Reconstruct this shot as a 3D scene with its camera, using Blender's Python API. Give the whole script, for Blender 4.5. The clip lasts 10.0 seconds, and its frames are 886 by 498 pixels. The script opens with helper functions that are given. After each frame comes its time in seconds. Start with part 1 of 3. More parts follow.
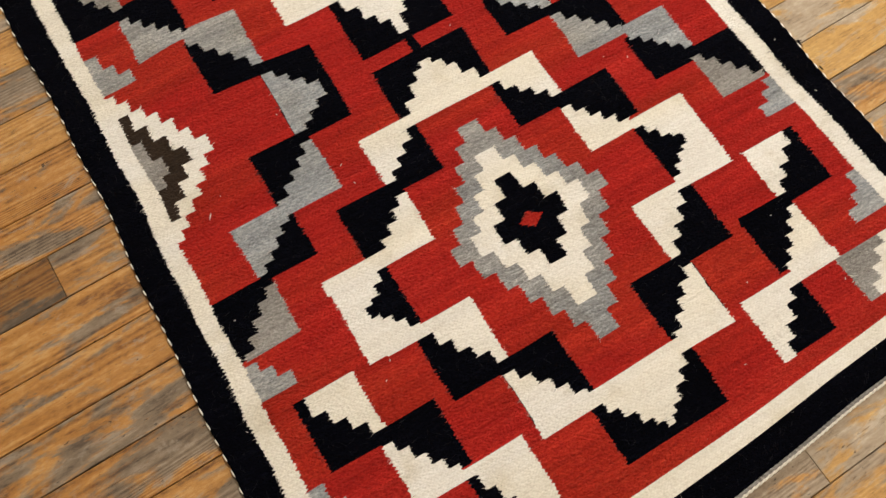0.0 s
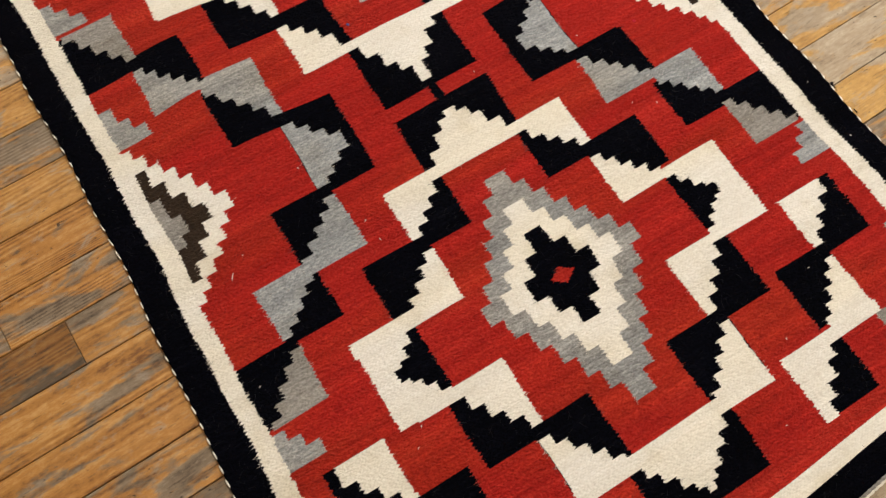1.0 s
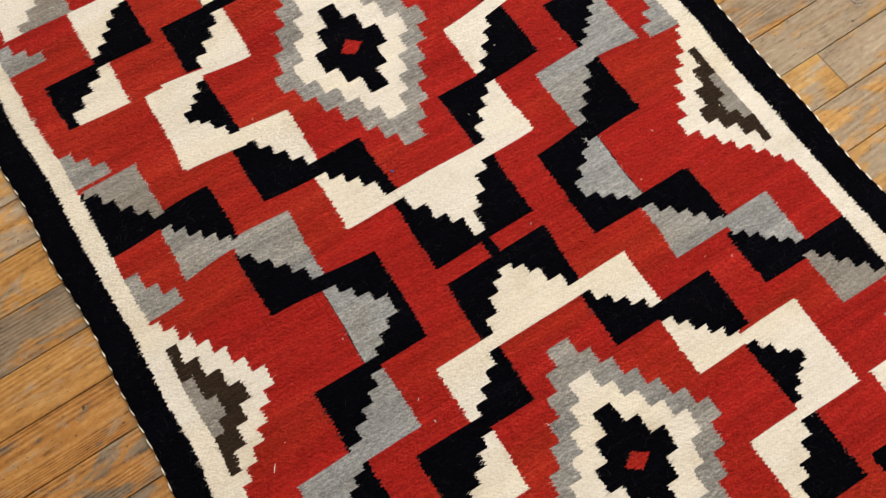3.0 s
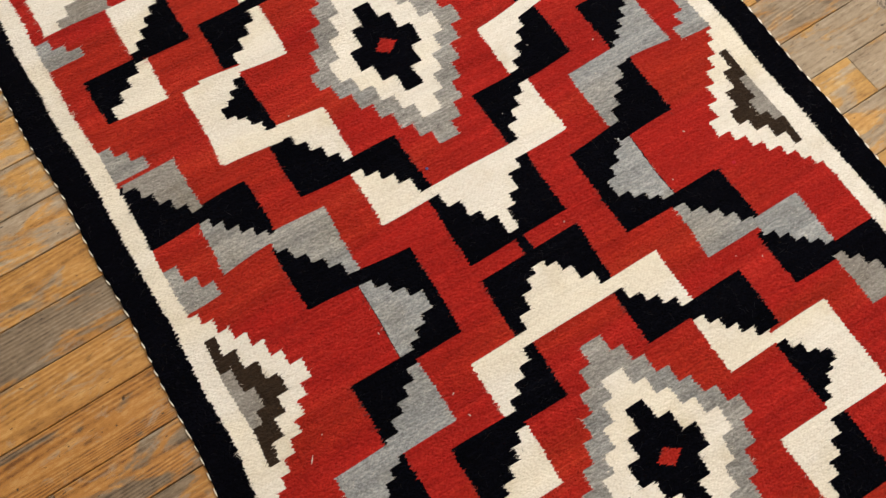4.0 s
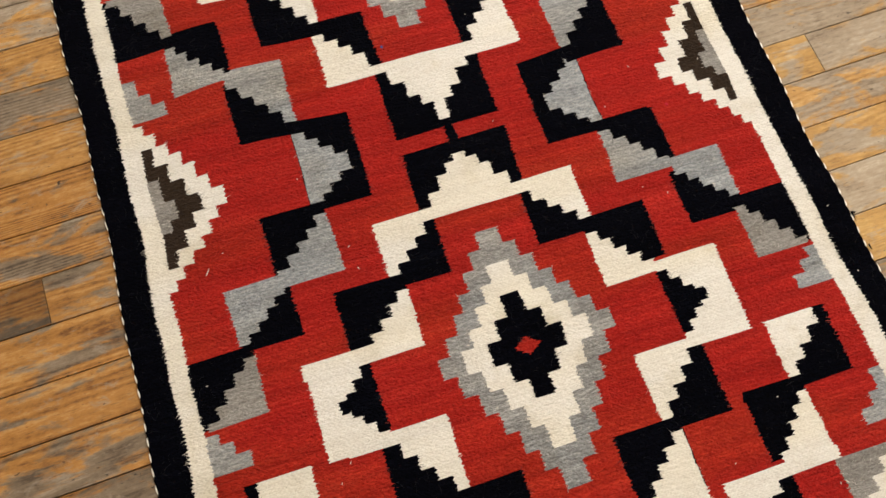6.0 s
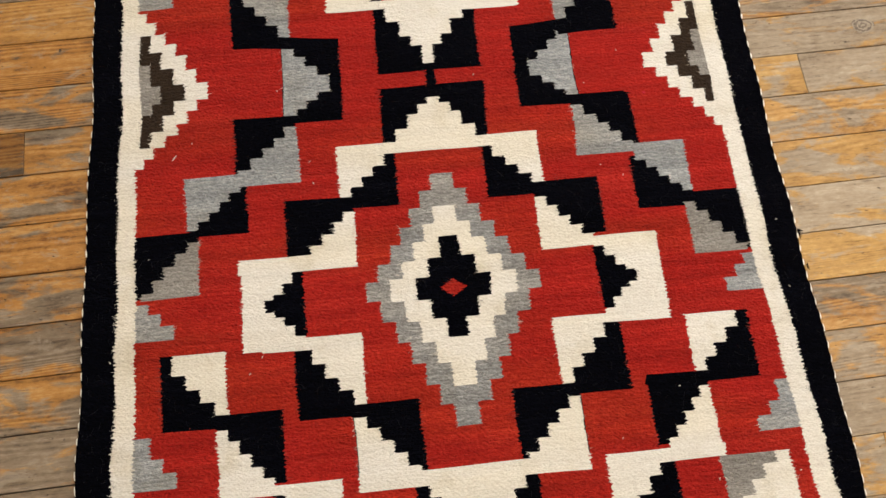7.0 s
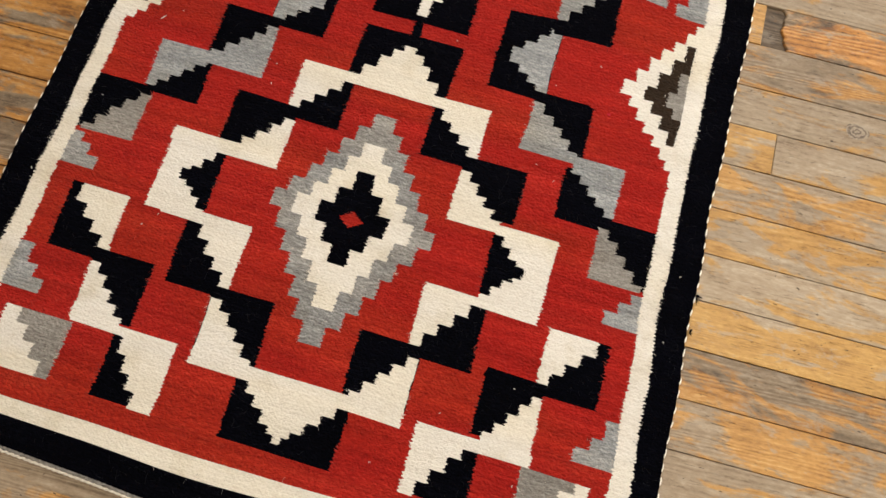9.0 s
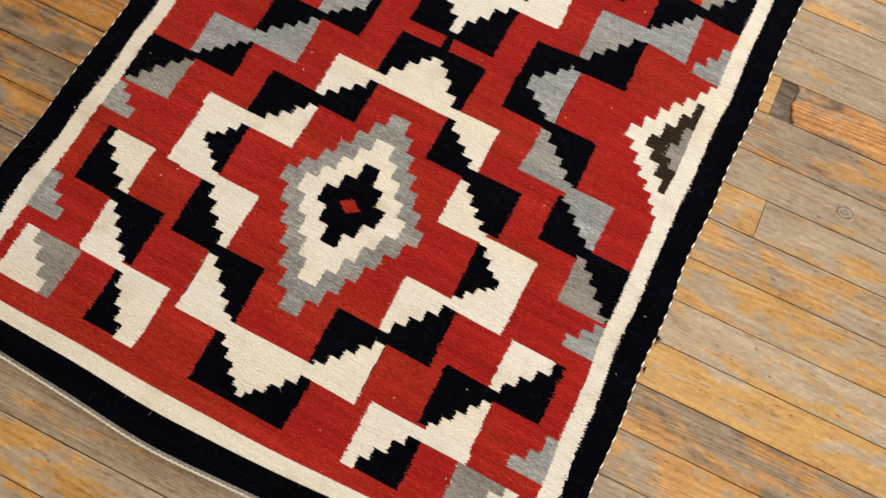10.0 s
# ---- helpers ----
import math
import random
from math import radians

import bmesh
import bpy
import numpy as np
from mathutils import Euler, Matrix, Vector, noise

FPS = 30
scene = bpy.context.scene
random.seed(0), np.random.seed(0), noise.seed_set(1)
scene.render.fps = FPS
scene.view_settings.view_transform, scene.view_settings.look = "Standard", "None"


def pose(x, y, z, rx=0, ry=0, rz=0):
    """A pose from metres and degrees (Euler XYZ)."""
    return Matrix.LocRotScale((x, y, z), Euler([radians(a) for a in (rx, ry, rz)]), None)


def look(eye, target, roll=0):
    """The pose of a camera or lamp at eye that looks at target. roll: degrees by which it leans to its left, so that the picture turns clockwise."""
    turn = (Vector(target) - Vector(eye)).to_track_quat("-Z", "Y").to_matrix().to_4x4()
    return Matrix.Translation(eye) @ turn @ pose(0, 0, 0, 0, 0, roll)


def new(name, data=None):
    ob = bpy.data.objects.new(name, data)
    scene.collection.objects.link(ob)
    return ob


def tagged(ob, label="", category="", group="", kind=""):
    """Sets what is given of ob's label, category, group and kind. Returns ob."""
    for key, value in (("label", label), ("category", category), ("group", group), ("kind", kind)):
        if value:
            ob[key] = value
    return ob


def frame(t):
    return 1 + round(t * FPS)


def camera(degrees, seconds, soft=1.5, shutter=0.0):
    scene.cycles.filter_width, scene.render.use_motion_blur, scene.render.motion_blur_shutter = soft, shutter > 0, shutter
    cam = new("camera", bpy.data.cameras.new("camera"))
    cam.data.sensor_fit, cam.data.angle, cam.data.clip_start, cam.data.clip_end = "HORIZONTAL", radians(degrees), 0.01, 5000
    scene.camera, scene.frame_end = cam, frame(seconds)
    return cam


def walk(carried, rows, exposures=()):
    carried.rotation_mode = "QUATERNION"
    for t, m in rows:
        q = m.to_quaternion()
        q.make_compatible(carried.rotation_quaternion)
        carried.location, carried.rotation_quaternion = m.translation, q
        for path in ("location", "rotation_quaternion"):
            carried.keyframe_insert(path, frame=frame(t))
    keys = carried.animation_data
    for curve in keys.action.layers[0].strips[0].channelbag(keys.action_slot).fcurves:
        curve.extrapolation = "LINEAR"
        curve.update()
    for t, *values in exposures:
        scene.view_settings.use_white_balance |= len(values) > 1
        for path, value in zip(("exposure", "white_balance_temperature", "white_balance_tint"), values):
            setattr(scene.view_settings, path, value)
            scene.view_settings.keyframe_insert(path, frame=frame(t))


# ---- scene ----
cam = camera(57.5, 10.0)
PATH = [
    (0, (-0.2491, -0.4667, 0.7917), (0.1169, 0.0976, -1.0918), 2.19),
    (0.2, (-0.2470, -0.4532, 0.7938), (0.1153, 0.1006, -1.0935), 2.28),
    (0.5, (-0.2459, -0.4355, 0.7949), (0.1203, 0.1216, -1.0906), 2.17),
    (0.7, (-0.2449, -0.4139, 0.7974), (0.1144, 0.1315, -1.0930), 2.15),
    (1, (-0.2413, -0.3909, 0.7900), (0.1249, 0.1594, -1.0976), 2.09),
    (1.2, (-0.2314, -0.3728, 0.7876), (0.1325, 0.1785, -1.1002), 1.67),
    (1.5, (-0.2100, -0.3456, 0.7785), (0.1557, 0.2176, -1.1054), 1.17),
    (1.7, (-0.1920, -0.3172, 0.7775), (0.1700, 0.2418, -1.1084), 0.92),
    (2, (-0.1779, -0.2880, 0.7736), (0.1848, 0.2873, -1.1073), 0.20),
    (2.2, (-0.1682, -0.2633, 0.7735), (0.1903, 0.3016, -1.1113), 0.29),
    (2.5, (-0.1642, -0.2434, 0.7673), (0.2012, 0.3339, -1.1124), 0.16),
    (2.8, (-0.1721, -0.2211, 0.7703), (0.1836, 0.3428, -1.1153), 0.05),
    (3, (-0.1871, -0.2123, 0.7760), (0.1704, 0.3608, -1.1065), -0.29),
    (3.2, (-0.1994, -0.2003, 0.7886), (0.1397, 0.3731, -1.0972), -1.54),
    (4.3, (-0.2178, -0.1992, 0.7856), (0.1332, 0.3761, -1.0974), 0.37),
    (4.5, (-0.2134, -0.2159, 0.7869), (0.1339, 0.3674, -1.0944), 0.35),
    (4.8, (-0.2132, -0.2493, 0.7890), (0.1248, 0.3242, -1.0970), 1.47),
    (5, (-0.2191, -0.2866, 0.7874), (0.1117, 0.2911, -1.0986), 1.86),
    (5.2, (-0.2223, -0.3108, 0.8003), (0.0893, 0.2399, -1.0970), 3.09),
    (5.5, (-0.2131, -0.3535, 0.8081), (0.0882, 0.2179, -1.0848), 3.96),
    (5.7, (-0.1883, -0.3626, 0.8071), (0.0902, 0.2041, -1.0906), 4.53),
    (6.8, (-0.0805, -0.4290, 0.8120), (0.0779, 0.1733, -1.0886), 6.67),
    (7, (-0.0651, -0.4586, 0.8273), (0.0714, 0.1263, -1.0804), 7.47),
    (7.2, (-0.0495, -0.4966, 0.8453), (0.0607, 0.0758, -1.0679), 7.60),
    (7.5, (-0.0316, -0.5446, 0.8613), (0.0454, 0.0326, -1.0521), 7.68),
    (7.8, (-0.0048, -0.5453, 0.8734), (0.0391, 0.0076, -1.0481), 8.04),
    (8, (0.0175, -0.5492, 0.8539), (0.0342, 0.0414, -1.0569), 7.37),
    (8.3, (0.0566, -0.5110, 0.8465), (0.0472, 0.0551, -1.0717), 8.23),
    (8.5, (0.0850, -0.4992, 0.8382), (0.0479, 0.0767, -1.0767), 7.61),
    (8.8, (0.1210, -0.4873, 0.8436), (0.0571, 0.0699, -1.0762), 8.12),
    (9, (0.1470, -0.4987, 0.8468), (0.0529, 0.0646, -1.0700), 7.30),
    (9.2, (0.1611, -0.5073, 0.8648), (0.0542, 0.0402, -1.0559), 7.84),
    (9.5, (0.1838, -0.5241, 0.8823), (0.0333, 0.0352, -1.0320), 7.10),
    (9.7, (0.1886, -0.5184, 0.8991), (0.0323, 0.0263, -1.0189), 8.45),
    (10, (0.2182, -0.5069, 0.8995), (0.0100, 0.0546, -1.0087), 7.53),
]
walk(cam, [(t, look(eye, target, roll)) for t, eye, target, roll in PATH])


# ---- light ----
world = bpy.data.worlds.new("sky")
scene.world = world
world.use_nodes = True
wn = world.node_tree
sky = wn.nodes.new("ShaderNodeTexSky")
sky.sky_type, sky.sun_disc = "NISHITA", False
sky.sun_elevation, sky.sun_rotation = radians(28), radians(20)
wn.links.new(sky.outputs[0], wn.nodes["Background"].inputs[0])
wn.nodes["Background"].inputs[1].default_value = 0.1
scene.view_settings.exposure = 0.0

ROOM_X, ROOM_Y0, ROOM_Y1, ROOM_H = 1.85, -2.2, 1.9, 2.5
WIN_X0, WIN_X1, WIN_Z0, WIN_Z1 = -0.1, 1.5, 0.75, 2.1


def area_lamp(name, place, aim, watts, sx, sy, colour):
    data = bpy.data.lights.new(name, "AREA")
    data.shape, data.size, data.size_y, data.energy, data.color = "RECTANGLE", sx, sy, watts, colour
    ob = new(name, data)
    ob.matrix_world = look(place, aim)
    return ob


area_lamp("window_daylight", (0.7, ROOM_Y1 + 0.02, 1.43), (0.7, 0.0, 1.1), 34, 1.5, 1.25, (1.0, 0.98, 0.945))
area_lamp("ceiling_glow", (0.70, -0.2, ROOM_H - 0.10), (0.70, -0.2, 0), 34.2, 0.42, 0.42, (1.0, 0.94, 0.868))


# ---- materials ----
def material(name):
    m = bpy.data.materials.new(name)
    m.use_nodes = True
    return m, m.node_tree, m.node_tree.nodes["Principled BSDF"]


def node(tree, kind, **values):
    n = tree.nodes.new(kind)
    for key, value in values.items():
        if key == "op":
            n.operation = value
        elif key == "clamp":
            n.use_clamp = value
        elif key == "blend":
            n.data_type, n.blend_type = "RGBA", value
        else:
            n.inputs[key.replace("_", " ")].default_value = value
    return n


def maths(tree, op, a, b=None, clamp=False):
    n = tree.nodes.new("ShaderNodeMath")
    n.operation, n.use_clamp = op, clamp
    for i, v in enumerate((a, b)):
        if v is None:
            continue
        if isinstance(v, (int, float)):
            n.inputs[i].default_value = v
        else:
            tree.links.new(v, n.inputs[i])
    return n.outputs[0]


def scaled(tree, source, scale, shift=(0, 0, 0)):
    n = tree.nodes.new("ShaderNodeMapping")
    n.inputs["Scale"].default_value, n.inputs["Location"].default_value = scale, shift
    tree.links.new(source, n.inputs["Vector"])
    return n.outputs[0]


def grain(tree, source, scale=1.0, detail=3.0, rough=0.5, distortion=0.0):
    n = node(tree, "ShaderNodeTexNoise", Scale=scale, Detail=detail, Roughness=rough, Distortion=distortion)
    tree.links.new(source, n.inputs["Vector"])
    return n.outputs[0]


def ramp(tree, source, *stops):
    n = tree.nodes.new("ShaderNodeValToRGB")
    e = n.color_ramp.elements
    while len(e) < len(stops):
        e.new(0.5)
    for el, (at, colour) in zip(e, stops):
        el.position = at
        el.color = (*colour, 1) if isinstance(colour, tuple) else (colour, colour, colour, 1)
    tree.links.new(source, n.inputs[0])
    return n.outputs[0]


def mixed(tree, factor, a, b, blend="MIX"):
    n = tree.nodes.new("ShaderNodeMix")
    n.data_type, n.blend_type = "RGBA", blend
    for socket, v in ((n.inputs[0], factor), (n.inputs[6], a), (n.inputs[7], b)):
        if isinstance(v, (int, float)):
            socket.default_value = v
        elif isinstance(v, tuple):
            socket.default_value = (*v, 1)
        else:
            tree.links.new(v, socket)
    return n.outputs[2]


ROW = 0.0019      # one beaten weft row
WARP = 0.0042     # warp spacing


def wool(name, low, base, high, sheen=0.25, fuzz=0.5, relief=0.85, lot=None, band=0.0):
    """Hand-spun wool in weft-faced plain weave: streaks along the weft, staggered beads over the warps."""
    m, t, b = material(name)
    co = t.nodes.new("ShaderNodeTexCoord").outputs["Object"]
    sep = t.nodes.new("ShaderNodeSeparateXYZ")
    t.links.new(co, sep.inputs[0])
    x, y = sep.outputs[0], sep.outputs[1]
    streak = grain(t, scaled(t, co, (9, 190, 1)), 1, 4, 0.6)
    batch = grain(t, scaled(t, co, (2.5, 26, 1)), 1, 3, 0.6)
    fibre = grain(t, co, 700, 3, 0.7)
    v = maths(t, "ADD", maths(t, "MULTIPLY", streak, 0.45), maths(t, "MULTIPLY", batch, 0.55))
    nub = grain(t, scaled(t, co, (125, 400, 1), (3, 1, 0)), 1, 3, 0.6)
    v = maths(t, "ADD", maths(t, "MULTIPLY", v, 0.42), maths(t, "ADD", maths(t, "MULTIPLY", fibre, 0.20), maths(t, "MULTIPLY", nub, 0.38)))
    colour = ramp(t, v, (0.37, low), (0.5, base), (0.63, high))
    # dye lots: the yarn changes tone in bands that run along the weft and stop short
    if lot:
        share = ramp(t, grain(t, scaled(t, co, (1.4, 7.5, 1), (4.1, 2.3, 0)), 1, 2, 0.5), (0.47, 0.0), (0.56, 1.0))
        colour = mixed(t, share, colour, mixed(t, 1.0, colour, lot, "MULTIPLY"))
    if band:
        strip = ramp(t, grain(t, scaled(t, co, (4.0, 75, 1), (0.7, 1.9, 0)), 1, 3, 0.55), (0.36, 1.0 - band), (0.50, 1.0), (0.64, 1.0 + band))
        colour = mixed(t, 1.0, colour, strip, "MULTIPLY")
    rowid = maths(t, "FLOOR", maths(t, "DIVIDE", y, ROW))
    a = maths(t, "SINE", maths(t, "ADD", maths(t, "MULTIPLY", x, 2 * math.pi / WARP), maths(t, "ADD", maths(t, "MULTIPLY", rowid, math.pi), maths(t, "MULTIPLY", grain(t, co, 45, 2, 0.6), 9.0))))
    c = maths(t, "ABSOLUTE", maths(t, "SINE", maths(t, "MULTIPLY", y, math.pi / ROW)))
    bead = maths(t, "MULTIPLY", maths(t, "ADD", maths(t, "MULTIPLY", a, 0.5), 0.6), c)
    lump = grain(t, scaled(t, co, (150, 350, 1)), 1, 4, 0.62)
    pebble = grain(t, scaled(t, co, (300, 360, 1), (7, 3, 0)), 1, 2, 0.5)
    h = maths(t, "ADD", maths(t, "MULTIPLY", bead, 0.15), maths(t, "ADD", maths(t, "MULTIPLY", lump, 1.7), maths(t, "MULTIPLY", pebble, 1.8)))
    h = maths(t, "ADD", h, maths(t, "MULTIPLY", fibre, fuzz))
    bump = node(t, "ShaderNodeBump", Strength=relief, Distance=0.0024)
    t.links.new(h, bump.inputs["Height"])
    t.links.new(bump.outputs[0], b.inputs["Normal"])
    # shade in the grooves between weft beads, multiplied into the wool colour
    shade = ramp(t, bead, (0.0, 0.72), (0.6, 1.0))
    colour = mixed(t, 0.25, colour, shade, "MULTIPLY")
    soil = ramp(t, grain(t, co, 16, 5, 0.62), (0.52, (1.0, 1.0, 1.0)), (0.72, (0.86, 0.83, 0.76)))
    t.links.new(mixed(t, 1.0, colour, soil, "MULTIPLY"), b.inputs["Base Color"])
    b.inputs["Roughness"].default_value = 0.92
    b.inputs["Specular IOR Level"].default_value = 0.03
    b.inputs["Sheen Weight"].default_value = sheen
    b.inputs["Sheen Roughness"].default_value = 0.6
    return m


RED = wool("red_wool", (0.315, 0.0105, 0.0080), (0.455, 0.0180, 0.0128), (0.62, 0.040, 0.026), 0.02, 0.5, 1.2, (1.02, 1.45, 1.0), 0.13)
CREAM = wool("cream_wool", (0.645, 0.608, 0.542), (0.742, 0.714, 0.648), (0.805, 0.785, 0.735), 0.06, 0.5, 0.45, (1.0, 0.98, 0.92), 0.03)
BLACK = wool("black_wool", (0.0008, 0.0009, 0.0020), (0.0016, 0.0018, 0.0042), (0.0050, 0.0054, 0.0100), 0.0, 0.9, 1.2)
GREY = wool("grey_wool", (0.18, 0.196, 0.206), (0.370, 0.390, 0.400), (0.62, 0.638, 0.642), 0.05, 0.8, 0.95, (1.0, 0.95, 0.885), 0.10)
WARM_GREY = wool("warm_grey_wool", (0.155, 0.153, 0.147), (0.350, 0.345, 0.327), (0.61, 0.602, 0.575), 0.05, 0.8, 0.95, (0.88, 0.91, 0.95), 0.10)
TAUPE = wool("taupe_wool", (0.17, 0.16, 0.145), (0.30, 0.285, 0.26), (0.46, 0.44, 0.41), 0.05, 0.8)
BROWN = wool("brown_wool", (0.019, 0.011, 0.007), (0.032, 0.020, 0.012), (0.052, 0.034, 0.022), 0.03, 0.8)


def plain(name, colour, rough=0.8, vary=0.15, scale=40):
    m, t, b = material(name)
    co = t.nodes.new("ShaderNodeTexCoord").outputs["Object"]
    n = grain(t, co, scale, 5, 0.6)
    lo = tuple(c * (1 - vary) for c in colour)
    hi = tuple(min(1, c * (1 + vary)) for c in colour)
    t.links.new(ramp(t, n, (0.3, lo), (0.7, hi)), b.inputs["Base Color"])
    b.inputs["Roughness"].default_value = rough
    bump = node(t, "ShaderNodeBump", Strength=0.3, Distance=0.0006)
    t.links.new(n, bump.inputs["Height"])
    t.links.new(bump.outputs[0], b.inputs["Normal"])
    return m


CORD = plain("undyed_cord", (0.86, 0.81, 0.72), 0.9, 0.2, 300)
HAIR_DARK = plain("loose_dark_fibre", (0.015, 0.0145, 0.019), 0.7, 0.3, 90)
HAIR_RED = plain("loose_red_fibre", (0.45, 0.06, 0.04), 0.8, 0.3, 90)
HAIR_CREAM = plain("loose_cream_fibre", (0.8, 0.74, 0.64), 0.8, 0.1, 90)
CRIMSON = plain("crimson_wool_fleck", (0.55, 0.010, 0.035), 0.8, 0.2, 300)
BLUE = plain("blue_wool_fleck", (0.09, 0.10, 0.32), 0.8, 0.2, 300)
PLASTER = plain("wall_plaster", (0.62, 0.57, 0.49), 0.9, 0.06, 14)
CEILING = plain("ceiling_paint", (0.78, 0.76, 0.72), 0.9, 0.04, 10)
TRIM = plain("painted_trim", (0.72, 0.69, 0.63), 0.5, 0.06, 18)
DUST = plain("dark_gap_dust", (0.028, 0.018, 0.011), 0.95, 0.4, 200)


def wood():
    """Old softwood strip: orange varnish over grain, worn through to grey bare wood in ragged streaks. The colour of each strip gives its tone, wear and depth."""
    m, t, b = material("worn_varnished_wood")
    co = t.nodes.new("ShaderNodeTexCoord").outputs["Object"]
    info = t.nodes.new("ShaderNodeObjectInfo")
    own = t.nodes.new("ShaderNodeSeparateColor")
    t.links.new(info.outputs["Color"], own.inputs[0])
    tone, wear, deep = own.outputs[0], own.outputs[1], own.outputs[2]
    shift = t.nodes.new("ShaderNodeCombineXYZ")
    t.links.new(maths(t, "MULTIPLY", info.outputs["Random"], 37.0), shift.inputs[0])
    t.links.new(maths(t, "MULTIPLY", info.outputs["Random"], 11.0), shift.inputs[1])
    t.links.new(maths(t, "MULTIPLY", info.outputs["Random"], 5.0), shift.inputs[2])
    add = t.nodes.new("ShaderNodeVectorMath")
    t.links.new(co, add.inputs[0])
    t.links.new(shift.outputs[0], add.inputs[1])
    p = add.outputs[0]
    # growth rings cut flat: contours of a slow noise drawn out along the strip
    bend = grain(t, scaled(t, p, (0.8, 15, 1)), 1, 1.5, 0.45, 0.15)
    ring = maths(t, "SINE", maths(t, "MULTIPLY", bend, 190))
    ring = maths(t, "ADD", maths(t, "MULTIPLY", ring, 0.5), 0.5)
    fine = grain(t, scaled(t, p, (52, 640, 1)), 1, 6, 0.80)
    broad = grain(t, scaled(t, p, (15, 42, 1)), 1, 6, 0.70, 0.3)
    mottle = grain(t, scaled(t, p, (110, 260, 1), (2, 6, 0)), 1, 6, 0.72)
    v = maths(t, "ADD", maths(t, "MULTIPLY", broad, 0.36), maths(t, "MULTIPLY", mottle, 0.36))
    v = maths(t, "ADD", v, maths(t, "MULTIPLY", fine, 0.28))
    v = maths(t, "ADD", v, maths(t, "MULTIPLY", maths(t, "SUBTRACT", ring, 0.5), maths(t, "ADD", maths(t, "MULTIPLY", deep, 0.10), 0.045)))
    varnish = ramp(t, v, (0.36, (0.26, 0.130, 0.040)), (0.44, (0.43, 0.240, 0.068)), (0.54, (0.55, 0.325, 0.098)), (0.64, (0.66, 0.45, 0.190)))
    red = ramp(t, v, (0.375, (0.18, 0.066, 0.014)), (0.46, (0.42, 0.178, 0.037)), (0.55, (0.54, 0.245, 0.056)), (0.63, (0.65, 0.36, 0.12)))
    varnish = mixed(t, deep, varnish, red)
    bare = ramp(t, v, (0.36, (0.23, 0.172, 0.115)), (0.45, (0.37, 0.290, 0.200)), (0.54, (0.45, 0.368, 0.268)), (0.63, (0.58, 0.497, 0.385)))
    # a darker ramp of the bare wood, mixed in by depth
    bare_dark = ramp(t, v, (0.36, (0.060, 0.043, 0.028)), (0.45, (0.150, 0.110, 0.070)), (0.54, (0.225, 0.170, 0.112)), (0.66, (0.35, 0.285, 0.21)))
    bare = mixed(t, deep, bare, bare_dark)
    # wear: patches ragged along the grain
    patch = grain(t, scaled(t, p, (10, 34, 1), (3, 7, 0)), 1, 5, 0.60, 0.6)
    slow = grain(t, scaled(t, p, (3.5, 11, 1), (1, 2, 0)), 1, 2, 0.5)
    fleck = grain(t, scaled(t, p, (110, 330, 1)), 1, 4, 0.65)
    w = maths(t, "ADD", maths(t, "MULTIPLY", patch, 1.18), maths(t, "MULTIPLY", fleck, 0.17))
    w = maths(t, "ADD", w, maths(t, "MULTIPLY", slow, 0.20))
    w = maths(t, "ADD", w, maths(t, "MULTIPLY", maths(t, "SUBTRACT", wear, 0.5), 0.5))
    mask = ramp(t, w, (0.725, 0.0), (0.765, 0.5), (0.815, 0.95))
    colour = mixed(t, mask, varnish, bare)
    # grey scuffs and ingrained dirt
    scuff = ramp(t, grain(t, scaled(t, p, (26, 60, 1), (9, 2, 0)), 1, 6, 0.70, 0.5), (0.57, 0.0), (0.66, 0.6))
    colour = mixed(t, scuff, colour, (0.42, 0.352, 0.268))
    dirt = ramp(t, grain(t, scaled(t, p, (38, 520, 1), (1, 4, 0)), 1, 5, 0.72), (0.585, 0.0), (0.67, 0.62))
    colour = mixed(t, dirt, colour, (0.075, 0.046, 0.025))
    nick = ramp(t, grain(t, scaled(t, p, (130, 290, 1), (5, 5, 0)), 1, 2, 0.5), (0.71, 0.0), (0.75, 0.85))
    colour = mixed(t, nick, colour, (0.03, 0.02, 0.014))
    gain = maths(t, "ADD", maths(t, "MULTIPLY", tone, 1.3), 0.265)
    lift = t.nodes.new("ShaderNodeCombineColor")
    for i in range(3):
        t.links.new(gain, lift.inputs[i])
    t.links.new(mixed(t, 1.0, colour, lift.outputs[0], "MULTIPLY"), b.inputs["Base Color"])
    rough = maths(t, "ADD", maths(t, "MULTIPLY", mask, 0.2), maths(t, "ADD", maths(t, "MULTIPLY", broad, 0.25), 0.30))
    t.links.new(rough, b.inputs["Roughness"])
    b.inputs["Specular IOR Level"].default_value = 0.4
    h = maths(t, "ADD", maths(t, "MULTIPLY", fine, 0.8), maths(t, "MULTIPLY", mask, -0.35))
    h = maths(t, "SUBTRACT", h, maths(t, "ADD", dirt, nick))
    bump = node(t, "ShaderNodeBump", Strength=0.6, Distance=0.0009)
    t.links.new(h, bump.inputs["Height"])
    t.links.new(bump.outputs[0], b.inputs["Normal"])
    return m


WOOD = wood()

GLASS, gt, gb = material("window_glass")
gb.inputs["Transmission Weight"].default_value = 1.0
gb.inputs["Roughness"].default_value = 0.02
DIFFUSER, dt_, db_ = material("lit_diffuser")
db_.inputs["Emission Color"].default_value = (1.0, 0.85, 0.65, 1)
db_.inputs["Emission Strength"].default_value = 3.0


